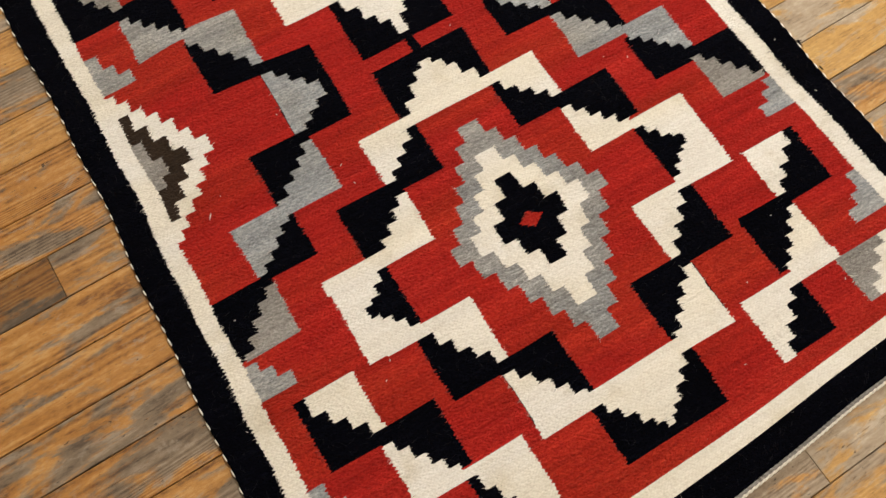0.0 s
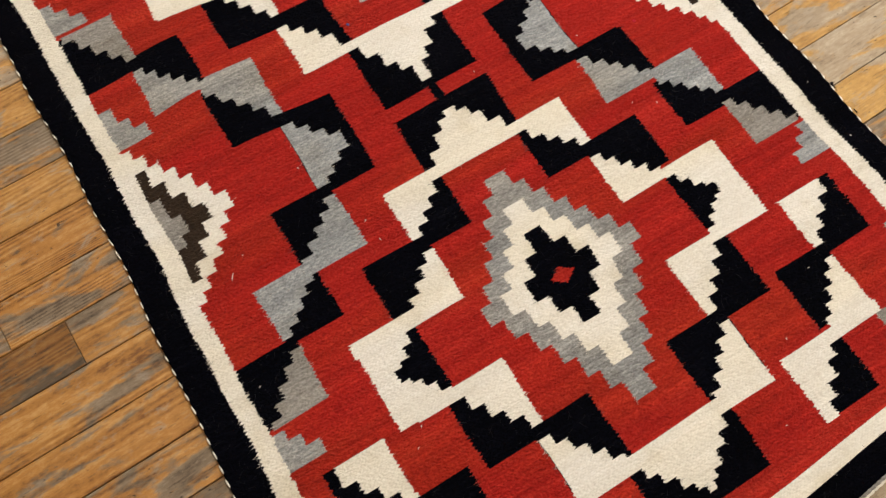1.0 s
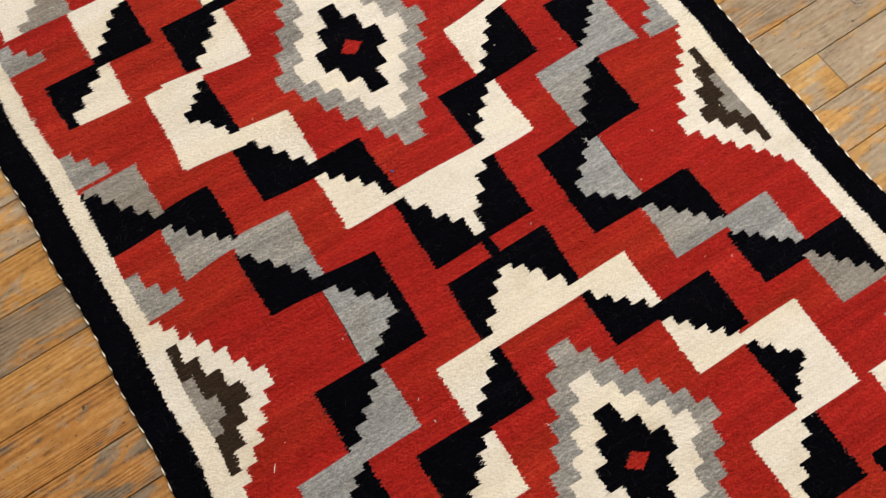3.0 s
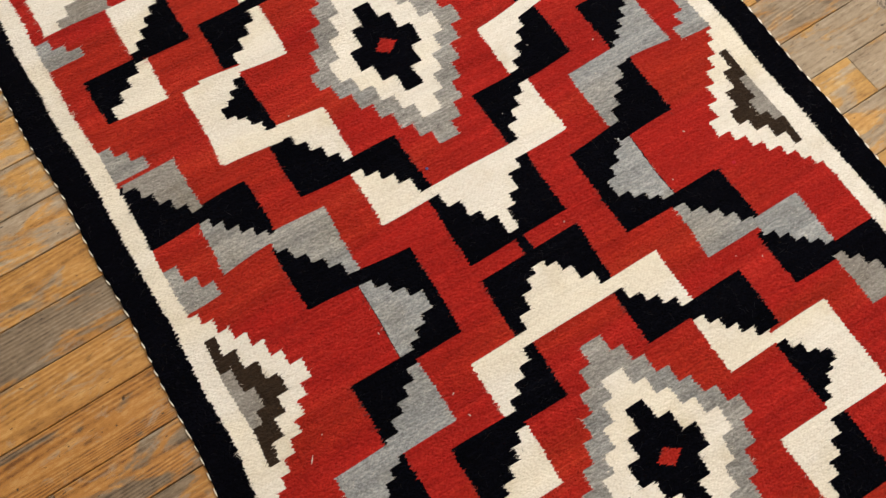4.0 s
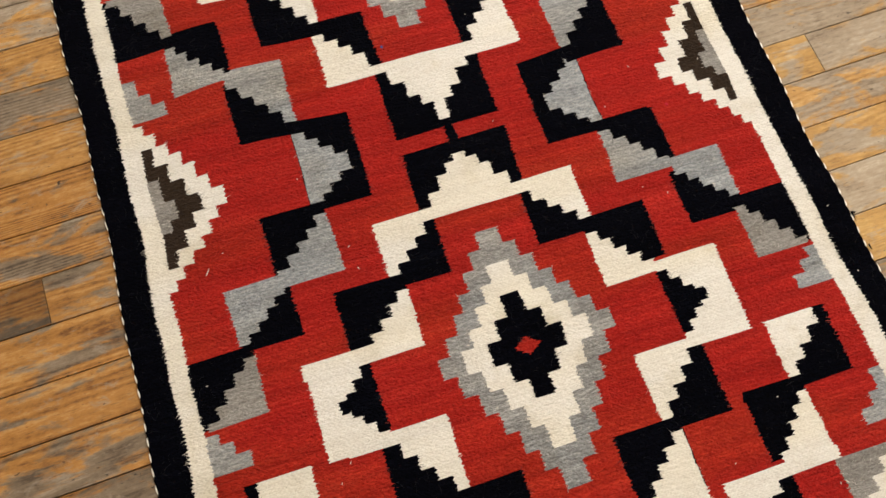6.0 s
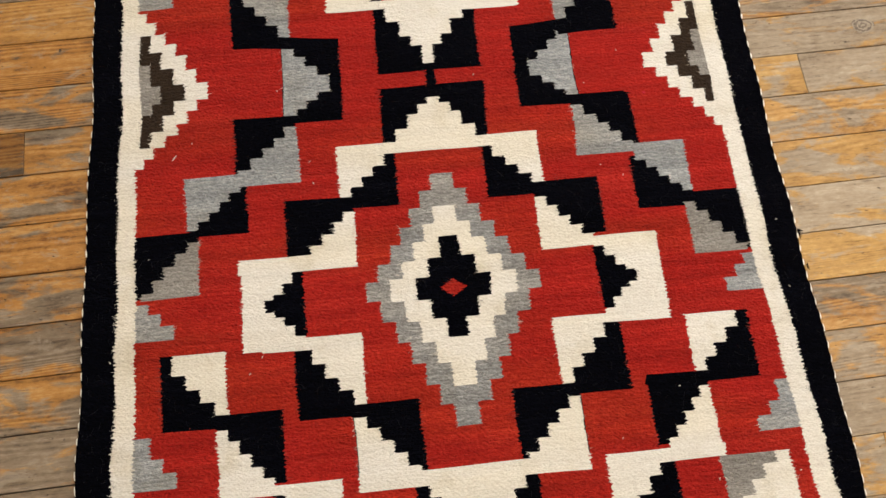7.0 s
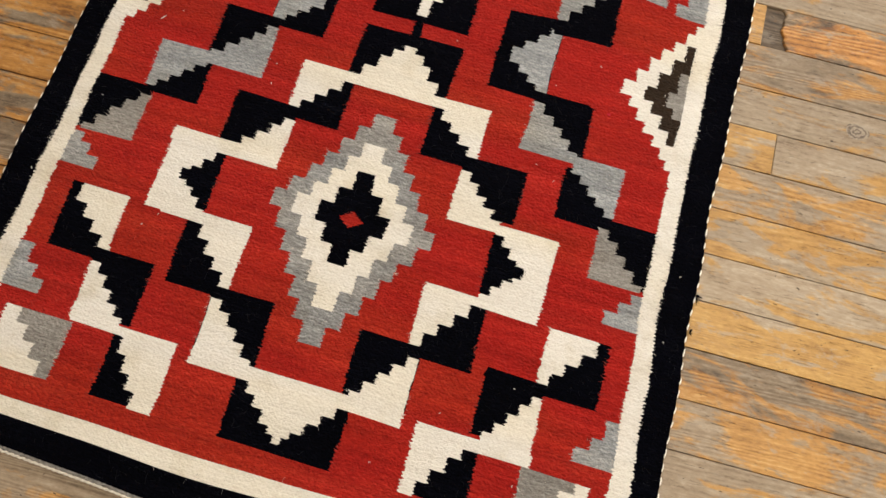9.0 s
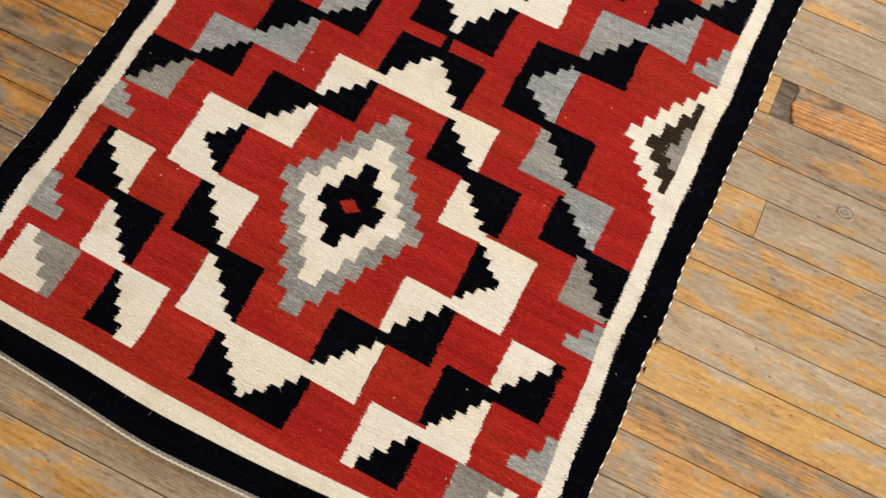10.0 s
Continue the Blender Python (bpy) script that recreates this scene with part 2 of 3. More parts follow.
# ---- building helpers ----
def solid(name, verts, faces, mats, parent=None, label="", index=None, smooth=False):
    me = bpy.data.meshes.new(name)
    me.from_pydata(verts, [], faces)
    for m in mats:
        me.materials.append(m)
    if index is not None:
        me.polygons.foreach_set("material_index", index)
    if smooth:
        me.polygons.foreach_set("use_smooth", [True] * len(me.polygons))
    me.update()
    ob = new(name, me)
    ob.parent = parent
    return tagged(ob, label)


def box(name, x0, x1, y0, y1, z0, z1, mat, parent=None, label="", bevel=0.0):
    bm = bmesh.new()
    bmesh.ops.create_cube(bm, size=1)
    for v in bm.verts:
        v.co = ((x0 + x1) / 2 + v.co.x * (x1 - x0), (y0 + y1) / 2 + v.co.y * (y1 - y0), (z0 + z1) / 2 + v.co.z * (z1 - z0))
    if bevel:
        bmesh.ops.bevel(bm, geom=bm.edges[:], offset=bevel, segments=2, affect="EDGES", profile=0.5)
    me = bpy.data.meshes.new(name)
    bm.to_mesh(me)
    bm.free()
    me.materials.append(mat)
    ob = new(name, me)
    ob.parent = parent
    return tagged(ob, label)


def structure(ob, label, category):
    return tagged(ob, label, category, kind="structure")


# ---- room ----
W = 0.12
structure(box("wall_west", -ROOM_X - W, -ROOM_X, ROOM_Y0, ROOM_Y1, -0.02, ROOM_H, PLASTER), "plain cream plaster side wall of the room", "wall")
structure(box("wall_east", ROOM_X, ROOM_X + W, ROOM_Y0, ROOM_Y1, -0.02, ROOM_H, PLASTER), "plain cream plaster side wall of the room", "wall")
structure(box("wall_south", -ROOM_X - W, ROOM_X + W, ROOM_Y0 - W, ROOM_Y0, -0.02, ROOM_H, PLASTER), "plain cream plaster end wall of the room", "wall")


def holed_wall():
    bm = bmesh.new()
    for x0, x1, z0, z1 in ((-ROOM_X - W, WIN_X0, -0.02, ROOM_H), (WIN_X1, ROOM_X + W, -0.02, ROOM_H), (WIN_X0, WIN_X1, -0.02, WIN_Z0), (WIN_X0, WIN_X1, WIN_Z1, ROOM_H)):
        m = Matrix.Translation(((x0 + x1) / 2, ROOM_Y1 + W / 2, (z0 + z1) / 2)) @ Matrix.Diagonal((x1 - x0, W, z1 - z0, 1))
        bmesh.ops.create_cube(bm, size=1, matrix=m)
    me = bpy.data.meshes.new("wall_north")
    bm.to_mesh(me)
    bm.free()
    me.materials.append(PLASTER)
    return structure(new("wall_north", me), "plain cream plaster wall with one window", "wall")


holed_wall()
structure(box("ceiling", -ROOM_X - W, ROOM_X + W, ROOM_Y0 - W, ROOM_Y1 + W, ROOM_H, ROOM_H + 0.1, CEILING), "flat white painted ceiling", "ceiling")
window = structure(new("window_1"), "plain daylit window with painted frame", "window")
window.location = (0, ROOM_Y1, 0)
for x0, x1, z0, z1 in ((WIN_X0, WIN_X0 + 0.05, WIN_Z0, WIN_Z1), (WIN_X1 - 0.05, WIN_X1, WIN_Z0, WIN_Z1), (WIN_X0 + 0.05, WIN_X1 - 0.05, WIN_Z1 - 0.05, WIN_Z1), (WIN_X0 + 0.05, WIN_X1 - 0.05, WIN_Z0, WIN_Z0 + 0.05)):
    box("window_frame", x0, x1, 0.05, 0.10, z0, z1, TRIM, window, bevel=0.004)
pane = box("pane", WIN_X0 + 0.05, WIN_X1 - 0.05, 0.072, 0.078, WIN_Z0 + 0.05, WIN_Z1 - 0.05, GLASS, window)
pane.visible_shadow = False
box("window_sill", WIN_X0 - 0.05, WIN_X1 + 0.05, -0.05, 0.0, WIN_Z0 - 0.03, WIN_Z0, TRIM, window, bevel=0.005)

lamp = tagged(new("ceiling_light"), "round white flush ceiling light", "ceiling light")
lamp.location = (0.70, -0.2, ROOM_H)


def disc(name, radius, z0, z1, mat, parent):
    bm = bmesh.new()
    bmesh.ops.create_cone(bm, cap_ends=True, segments=40, radius1=radius * 0.94, radius2=radius, depth=z1 - z0)
    bmesh.ops.translate(bm, verts=bm.verts[:], vec=(0, 0, (z0 + z1) / 2))
    bmesh.ops.bevel(bm, geom=[e for e in bm.edges if len(e.link_faces) == 2 and e.calc_face_angle() > 0.5], offset=0.006, segments=3, affect="EDGES")
    me = bpy.data.meshes.new(name)
    bm.to_mesh(me)
    bm.free()
    me.materials.append(mat)
    ob = new(name, me)
    ob.parent = parent
    return ob


disc("base_plate", 0.25, -0.02, 0.0, TRIM, lamp)
disc("diffuser", 0.23, -0.075, -0.02, DIFFUSER, lamp)


# ---- rug ----
# The design is drawn in one quarter: u from the middle line to the side, v from the middle to the end (metres).
FIELD_U, CREAM_U, EDGE_U = 0.3270, 0.3460, 0.3775
FIELD_V, CREAM_V, EDGE_V = 0.5275, 0.5460, 0.5740
PARTS = ["field", "cream_border", "black_border", "medallion", "side_triangle", "stepped_chain", "grey_zigzag", "side_step", "corner_block", "middle_block"]
FIELD, CREAM_B, BLACK_B, MEDAL, KITE, CHAIN, ZIGZAG, STEP, CORNER, MIDDLE = range(10)
R, C, K, G, T, B = range(6)
WOOLS = [RED, CREAM, BLACK, GREY, TAUPE, BROWN]


class Design:
    def __init__(self, u, v):
        self.u, self.v = u, v
        self.colour = np.full(u.shape, R)
        self.part = np.full(u.shape, FIELD)

    def rect(self, colour, part, u0, u1, v0, v1):
        at = (self.u >= u0) & (self.u < u1) & (self.v >= v0) & (self.v < v1)
        self.colour[at], self.part[at] = colour, part

    def stairs(self, colour, part, u0, u1, va, vb, end, steps):
        """Steps from u0 to u1 in even treads; the height goes from va to vb; each tread runs from there to v = end."""
        for i in range(steps):
            a, b = u0 + (u1 - u0) * i / steps, u0 + (u1 - u0) * (i + 1) / steps
            h = va + (vb - va) * i / max(1, steps - 1)
            self.rect(colour, part, min(a, b), max(a, b), min(h, end), max(h, end))

    def lozenge(self, colour, part, v0, vm0, vm1, v1, tip, wide, steps):
        """A stepped lozenge on the middle line."""
        for i in range(steps):
            w = tip + (wide - tip) * i / steps
            self.rect(colour, part, 0, w, v0 + (vm0 - v0) * i / steps, v1 - (v1 - vm1) * i / steps)
        self.rect(colour, part, 0, wide, vm0, vm1)


STEPS_NEAR = ((0.315, 0.240, 0.251), (0.303, 0.251, 0.265), (0.289, 0.265, 0.280), (0.314, 0.377, 0.398), (0.303, 0.398, 0.411), (0.290, 0.411, 0.425))
STEPS_FAR = ((0.289, 0.096, 0.112), (0.302, 0.112, 0.126), (0.314, 0.126, 0.142), (0.289, 0.2390, 0.253), (0.302, 0.253, 0.264), (0.314, 0.264, 0.276), (0.289, 0.400, 0.412), (0.302, 0.412, 0.424), (0.314, 0.424, 0.440))


def draw(u, v, far=False, east=False):
    """One quarter of the design; no two quarters were woven quite alike."""
    d = Design(u, v)

    def own(near_west, near_east, far_west, far_east):
        return (far_east if east else far_west) if far else (near_east if east else near_west)

    # inner chain of stepped squares, from the middle out to the side and back to the end
    d.rect(K, MIDDLE, 0, 0.059, 0.006 if far else 0.0112, 0.080)
    d.rect(K, MIDDLE, 0, 0.0058, 0, 0.030)
    for w, a in ((0.0065, 0.014 if far else 0.027), (0.018, 0.034), (0.030, 0.046), (0.045, 0.062)):
        d.rect(C, CHAIN, 0, w, a, 0.080)
    d.rect(K, CHAIN, 0.048, 0.113, 0.0865 if far else 0.0915, own(0.1525, 0.1515, 0.155, 0.1535))
    d.rect(C, CHAIN, 0, 0.113, own(0.0785, 0.0785, 0.0785, 0.0730), 0.0865 if far else 0.0915)
    d.stairs(C, CHAIN, 0.061, 0.113, 0.104, 0.139, 0.0785, 4)
    d.rect(K, CHAIN, 0.099, 0.1715, 0.139, 0.204)
    d.rect(C, CHAIN, 0.099, 0.223, own(0.202, 0.208, 0.204, 0.204), own(0.219, 0.2165, 0.220, 0.218))
    d.stairs(C, CHAIN, 0.099, 0.158, 0.1565, 0.203, 0.209, 5)
    d.rect(C, CHAIN, 0.156, own(0.220, 0.2245, 0.2225, 0.2235), own(0.202, 0.208, 0.202, 0.204), own(0.301, 0.302, 0.2965, 0.302))
    for w, h in ((0.167, 0.034), (0.177, 0.023), (0.187, 0.012), (0.197, 0.006)):
        d.rect(K, CHAIN, 0.155, w, 0.2535 - h, 0.2535 + h)
    d.rect(C, CHAIN, own(0.099, 0.099, 0.102, 0.103), 0.2, own(0.289, 0.2927, 0.292, 0.288), own(0.302, 0.302, 0.2995, 0.302))
    d.rect(K, CHAIN, 0.099, 0.169, 0.302, 0.373)
    d.stairs(C, CHAIN, 0.099, 0.151, 0.361, 0.317, own(0.289, 0.2927, 0.292, 0.288), 4)
    d.rect(K, CHAIN, 0.047, 0.116, 0.361, 0.432)
    d.stairs(C, CHAIN, 0.115, 0.054, 0.374, 0.425, 0.440, 5)
    d.rect(K, MIDDLE, 0, 0.060, 0.440, 0.507)
    d.rect(C, CHAIN, 0, 0.115, 0.4305, 0.447)
    for w, a in ((0.047, 0.458), (0.035, 0.470), (0.023, 0.482), (0.012, 0.490), (0.005, 0.498)):
        d.rect(C, CHAIN, 0, w, 0.440, a)
    # grey zigzag
    d.rect(K, ZIGZAG, own(0.1005, 0.097, 0.1005, 0.098), 0.167, 0, own(0.0455, 0.048, 0.049, 0.049))
    d.rect(K, ZIGZAG, own(0.1005, 0.097, 0.1005, 0.098), 0.2225, 0.036, own(0.0455, 0.048, 0.049, 0.049))
    for w, h in ((0.152, 0.037), (0.140, 0.028), (0.127, 0.019), (0.114, 0.0095)):
        d.rect(G, ZIGZAG, w, 0.166, 0, h)
    d.rect(K, ZIGZAG, 0.1545, own(0.2225, 0.2255, 0.2225, 0.2245), own(0.036, 0.0385, 0.0385, 0.0315), 0.105)
    d.rect(G, ZIGZAG, own(0.1545, 0.157, 0.1545, 0.1545), 0.277, own(0.1035, 0.1025, 0.1115, 0.1005), own(0.117, 0.1125, 0.120, 0.118))
    d.stairs(G, ZIGZAG, 0.1545, 0.219, 0.050, 0.098, 0.1125, 5)
    d.rect(K, ZIGZAG, 0.211, 0.276, 0.118, own(0.171, 0.181, 0.178, 0.176))
    d.rect(K, ZIGZAG, 0.211, FIELD_U, 0.1645, own(0.1715, 0.179, 0.178, 0.176))
    d.stairs(G, ZIGZAG, 0.2765, 0.218, 0.163, 0.124, 0.110, 5)
    d.rect(K, ZIGZAG, 0.264, FIELD_U, 0.1645, 0.234)
    d.stairs(T, ZIGZAG, 0.2635, 0.323, 0.176, 0.228, 0.235, 5)
    # small grey steps on the border, all with the long step towards the near end
    for w, a, b in STEPS_FAR if far else STEPS_NEAR:
        d.rect(G, STEP, w, FIELD_U, a, b)
    # outer squares towards the end
    d.rect(K, CHAIN, own(0.237, 0.239, 0.237, 0.237), 0.303, own(0.297, 0.2995, 0.299, 0.299), own(0.372, 0.370, 0.3675, 0.372))
    d.stairs(C, CHAIN, own(0.237, 0.239, 0.237, 0.237), 0.291, 0.3595, 0.318, own(0.297, 0.2995, 0.299, 0.299), 4)
    d.rect(K, CHAIN, 0.1845, 0.250, 0.360, 0.430)
    d.stairs(C, CHAIN, 0.250, 0.196, 0.374, 0.424, 0.440, 5)
    d.rect(K, CHAIN, 0.131, 0.198, 0.435, 0.506)
    d.rect(C, CHAIN, 0.131, own(0.249, 0.253, 0.250, 0.250), own(0.432, 0.434, 0.4285, 0.4285), own(0.4405, 0.4465, 0.445, 0.445))
    d.rect(C, CHAIN, 0.131, 0.146, 0.435, 0.507)
    d.stairs(C, CHAIN, own(0.1455, 0.131, 0.131, 0.131), own(0.1875, 0.183, 0.183, 0.183), 0.507, 0.459, 0.435, 4)
    d.rect(C, CORNER, 0.244, own(0.314, 0.311, 0.315, 0.315), own(0.4430, 0.4465, 0.4445, 0.4445), 0.504)
    d.stairs(T, CORNER, 0.244, 0.299, 0.504, 0.458, own(0.4430, 0.4465, 0.4445, 0.4445), 4)
    # medallion
    d.lozenge(G, MEDAL, 0.119, 0.238, 0.259, 0.394, 0.012, 0.0905, 6)
    d.lozenge(C, MEDAL, 0.157, 0.236, 0.260, 0.353, 0.012, 0.066, 4)
    d.lozenge(K, MEDAL, 0.192, 0.236, 0.260, 0.302, 0.011, 0.039, 2)
    at = (np.abs(v - 0.2485) / 0.0095 + u / 0.0135) < 1
    d.colour[at] = R
    # triangles on the sides
    for w, h in ((0.3185, 0.093), (0.309, 0.081), (0.2975, 0.067), (0.285, 0.053), (0.273, 0.038), (0.261, 0.023), (0.248, 0.009)):
        d.rect(C, KITE, w, FIELD_U, 0, h if far else 0.94 * h)
    for w, h in ((0.3135, 0.0665), (0.3005, 0.046), (0.287, 0.027), (0.2745, 0.009)):
        d.rect(B, KITE, w, 0.3245, 0, own(0.95, 0.86, 1.0, 1.0) * h)
    d.rect(T, KITE, 0.3125, 0.3245, 0, 0.032 if far else 0.023)
    d.rect(T, KITE, 0.302, 0.3245, 0, 0.0095)
    # borders
    out = (u >= FIELD_U) | (v >= FIELD_V)
    d.colour[out], d.part[out] = C, CREAM_B
    out = (u >= CREAM_U) | (v >= CREAM_V)
    d.colour[out], d.part[out] = K, BLACK_B
    return d


def smooth(a, b, x):
    s = np.clip((x - a) / (b - a), 0, 1)
    return s * s * (3 - 2 * s)


def ripple(x, y):
    """Slow unevenness of a hand-woven cloth, within +-1."""
    return (np.sin(x * 13 + 1.7 * np.sin(y * 9)) + np.sin(y * 17 + 2.1 * np.sin(x * 11 + 1)) + np.sin((x + y) * 31)) / 3


def lie(x, y):
    """From the even design to the cloth as it lies: pulled longer towards the far end, skewed, with bowed edges."""
    x, y = np.asarray(x, float), np.asarray(y, float)
    up, v = y > 0, np.abs(y)
    # the far half was woven looser: three profiles of how far it is drawn out, at the middle, the quarter and the edge
    at = [0, 0.04, 0.08, 0.12, 0.16, 0.20, 0.25, 0.30, 0.37, 0.60]
    mid = np.interp(v, at, [0, 0.0065, 0.014, 0.021, 0.020, 0.024, 0.029, 0.037, 0.042, 0.042])
    quarter = np.interp(v, at, [0, 0.018, 0.021, 0.026, 0.031, 0.0375, 0.042, 0.047, 0.043, 0.042])
    rim = np.interp(v, at, [0, 0.007, 0.0105, 0.016, 0.025, 0.031, 0.042, 0.051, 0.044, 0.042])
    ax = np.abs(x)
    far = mid + (quarter - mid) * smooth(0.09, 0.22, ax) + (rim - quarter) * smooth(0.22, 0.32, ax)
    far = np.where(up, far, 0.0)
    skew = np.interp(v, [0, 0.1, 0.2, 0.3, 0.44, 0.5, 0.54, 0.6], [0.0, -0.0005, -0.0012, -0.0018, -0.0020, 0.0, 0.0, 0.0])
    skew = np.where(up, -0.001, skew)
    bulge = np.where(up, 0.0, -0.0090 * np.exp(-(((x + 0.06) / 0.12) ** 2)) * smooth(0.51, 0.57, v) + 0.0115 * smooth(0.0, 0.33, x) * smooth(0.495, 0.535, v))
    bulge = bulge - np.where(up, 0.0, 0.0018 * smooth(0.505, 0.535, v))
    yy = y + far + skew * x / 0.3 + bulge + 0.0012 * ripple(x * 1.3, y)
    edge = smooth(0.30, 0.38, np.abs(x))
    xx = x + 0.0012 * ripple(y * 1.7, x) + edge * np.where(x < 0, 0.006 * np.exp(-((y / 0.22) ** 2)) - 0.002, 0.0035 + 0.003 * np.exp(-(((y + 0.43) / 0.1) ** 2)))
    xx = xx + edge * 0.0012 * np.sin(y * 43 + x * 9)
    xx = xx - np.where(x < 0, 0.010, 0.0) * smooth(0.22, 0.46, yy) * smooth(0.22, 0.34, np.abs(x))
    xx = xx + np.where(x > 0, 0.008, 0.0) * smooth(0.22, 0.50, -y) * smooth(0.27, 0.325, x) * (1 - 0.8 * smooth(0.347, 0.377, x))
    xx = xx + 0.0022 * smooth(0.30, 0.46, -y) * (1 - smooth(0.30, 0.34, np.abs(x)))
    xx = xx + np.where(y < 0, 0.0040, 0.0) * np.sign(x) * smooth(0.315, 0.33, np.abs(x)) * smooth(0.47, 0.53, v) * (1 - smooth(0.35, 0.377, np.abs(x)))
    xx = xx - np.where(x < 0, 0.0018, 0.0030 * smooth(-0.34, -0.05, y)) * smooth(0.305, 0.335, np.abs(x))
    z = 0.0062 + 0.0010 * ripple(x * 0.8 + 2, y * 0.7) + 0.0009 * np.exp(-((x / 0.02) ** 2))
    z = z + 0.0016 * np.exp(-((y - 0.005) / 0.03) ** 2) * np.cos(x * 9)
    z = z + np.where(up, 0.0, 0.0030 * smooth(0.50, 0.58, v) * (0.6 + 0.4 * np.cos((x + 0.1) * 14)))
    return xx, yy, z


rug = tagged(new("rug"), "handwoven red, black, cream and grey wool rug on wooden floor", "rug")


def weave():
    """Row by row of weft, each cut where the colour changes; neighbouring rows interlock in small uneven teeth."""
    n = int(2 * EDGE_V / ROW)
    rng = np.random.default_rng(5)
    xs = np.arange(-EDGE_U, EDGE_U + 1e-9, 0.00075)
    store = {}
    teeth = rng.uniform(0.1, 1.0, (n + 2, 200)) * np.where(np.arange(n + 2) % 2, 1, -1)[:, None] * 0.0018
    stray = rng.normal(0, 0.0005, (n + 2, 200))
    for j in range(n):
        y0, y1 = -EDGE_V + j * 2 * EDGE_V / n, -EDGE_V + (j + 1) * 2 * EDGE_V / n
        ym = (y0 + y1) / 2
        pos = xs + 0.0007 * np.sin(ym * 61 + np.floor(xs / 0.06)) + 0.0006 * np.sin(ym * 23 + xs * 40)
        u = np.where(np.abs(xs) > EDGE_U - 0.006, np.abs(xs), np.abs(pos))
        far = ym > 0
        west_half, east_half = (draw(u, np.full(len(xs), abs(ym)), far, side) for side in (False, True))
        east = xs > 0
        colour = np.where(east, east_half.colour, west_half.colour)
        part = np.where(east, east_half.part, west_half.part)
        side = np.zeros(len(xs), int)
        side[np.isin(part, (MEDAL, CHAIN))] = 1 + far
        side[part == MIDDLE] = 1 if abs(ym) < 0.2 else 2 + far
        side[part == KITE] = 1 + east[part == KITE]
        side[np.isin(part, (ZIGZAG, CORNER))] = 1 + 2 * far + east[np.isin(part, (ZIGZAG, CORNER))]
        side[part == STEP] = 1 + 2 * (0 if ym < -0.33 else 1 if ym < 0 else 2 if ym < 0.2 else 3 if ym < 0.33 else 4) + east[part == STEP]
        key = colour + 10 * part + 1000 * side
        cuts = np.flatnonzero(np.diff(key)) + 1
        stops = np.concatenate(([0], cuts, [len(xs) - 1]))
        low, high = xs[stops].copy(), xs[stops].copy()
        for q in range(1, len(stops) - 1):
            room = 0.42 * min(xs[stops[q]] - xs[stops[q - 1]], xs[stops[q + 1]] - xs[stops[q]])
            c = int((xs[stops[q]] + 0.4) / 0.02)
            low[q] += np.clip(teeth[j, c] + stray[j, c], -room, room)
            high[q] += np.clip(teeth[j + 1, c] + stray[j + 1, c], -room, room)
        for q in range(len(stops) - 1):
            steps = max(1, int(math.ceil((xs[stops[q + 1]] - xs[stops[q]]) / 0.009)))
            k = key[stops[q]]
            verts, faces, index, known = store.setdefault(k // 10, ([], [], [], {}))
            ids = []
            for a, b, y in ((low[q], low[q + 1], y0), (high[q], high[q + 1], y1)):
                line = np.linspace(a, b, steps + 1)
                for v in zip(*(c.tolist() for c in lie(line, np.full_like(line, y)))):
                    mark = (round(v[0], 5), round(v[1], 5))
                    if mark not in known:
                        known[mark] = len(verts)
                        verts.append(v)
                    ids.append(known[mark])
            for i in range(steps):
                faces.append((ids[i], ids[i + 1], ids[steps + 2 + i], ids[steps + 1 + i]))
                index.append(int(k % 10))
    for k in sorted(store):
        verts, faces, index, known = store[k]
        used = sorted(set(index))
        lookup = {c: i for i, c in enumerate(used)}
        solid(PARTS[k % 100], verts, faces, [WARM_GREY if c == G and k % 100 == MEDAL else WOOLS[c] for c in used], rug, LABELS[k % 100], [lookup[i] for i in index])


LABELS = ["plain red woven ground", "cream band inside the border", "black outer border band", "stepped grey, cream and black medallion", "cream, brown and taupe stepped triangle", "cream and black stepped chain", "grey and black stepped zigzag", "small grey stepped block", "cream and taupe stepped block", "black block with a stepped tip"]
weave()


def underside():
    """The back and the thickness of the cloth, just under its face."""
    nx, ny = 40, 60
    verts, faces = [], []
    for level in (0.0006, 0.0018):
        for j in range(ny + 1):
            for i in range(nx + 1):
                x, y, z = lie((2 * i / nx - 1) * (EDGE_U - 0.0006), (2 * j / ny - 1) * (EDGE_V - 0.0006))
                verts.append((float(x), float(y), 0.0006 if level < 0.001 else float(z) - level))
    s = (nx + 1) * (ny + 1)
    for j in range(ny):
        for i in range(nx):
            a = j * (nx + 1) + i
            faces.append((a, a + nx + 1, a + nx + 2, a + 1))
            faces.append((s + a, s + a + 1, s + a + nx + 2, s + a + nx + 1))
    rim = [(i, i + 1) for i in range(nx)] + [((j * (nx + 1) + nx), ((j + 1) * (nx + 1) + nx)) for j in range(ny)]
    rim += [(ny * (nx + 1) + i + 1, ny * (nx + 1) + i) for i in range(nx)] + [((j + 1) * (nx + 1), j * (nx + 1)) for j in range(ny)]
    faces += [(a, b, s + b, s + a) for a, b in rim]
    solid("backing", verts, faces, [BLACK], rug, "dark woolen back of the rug")


underside()


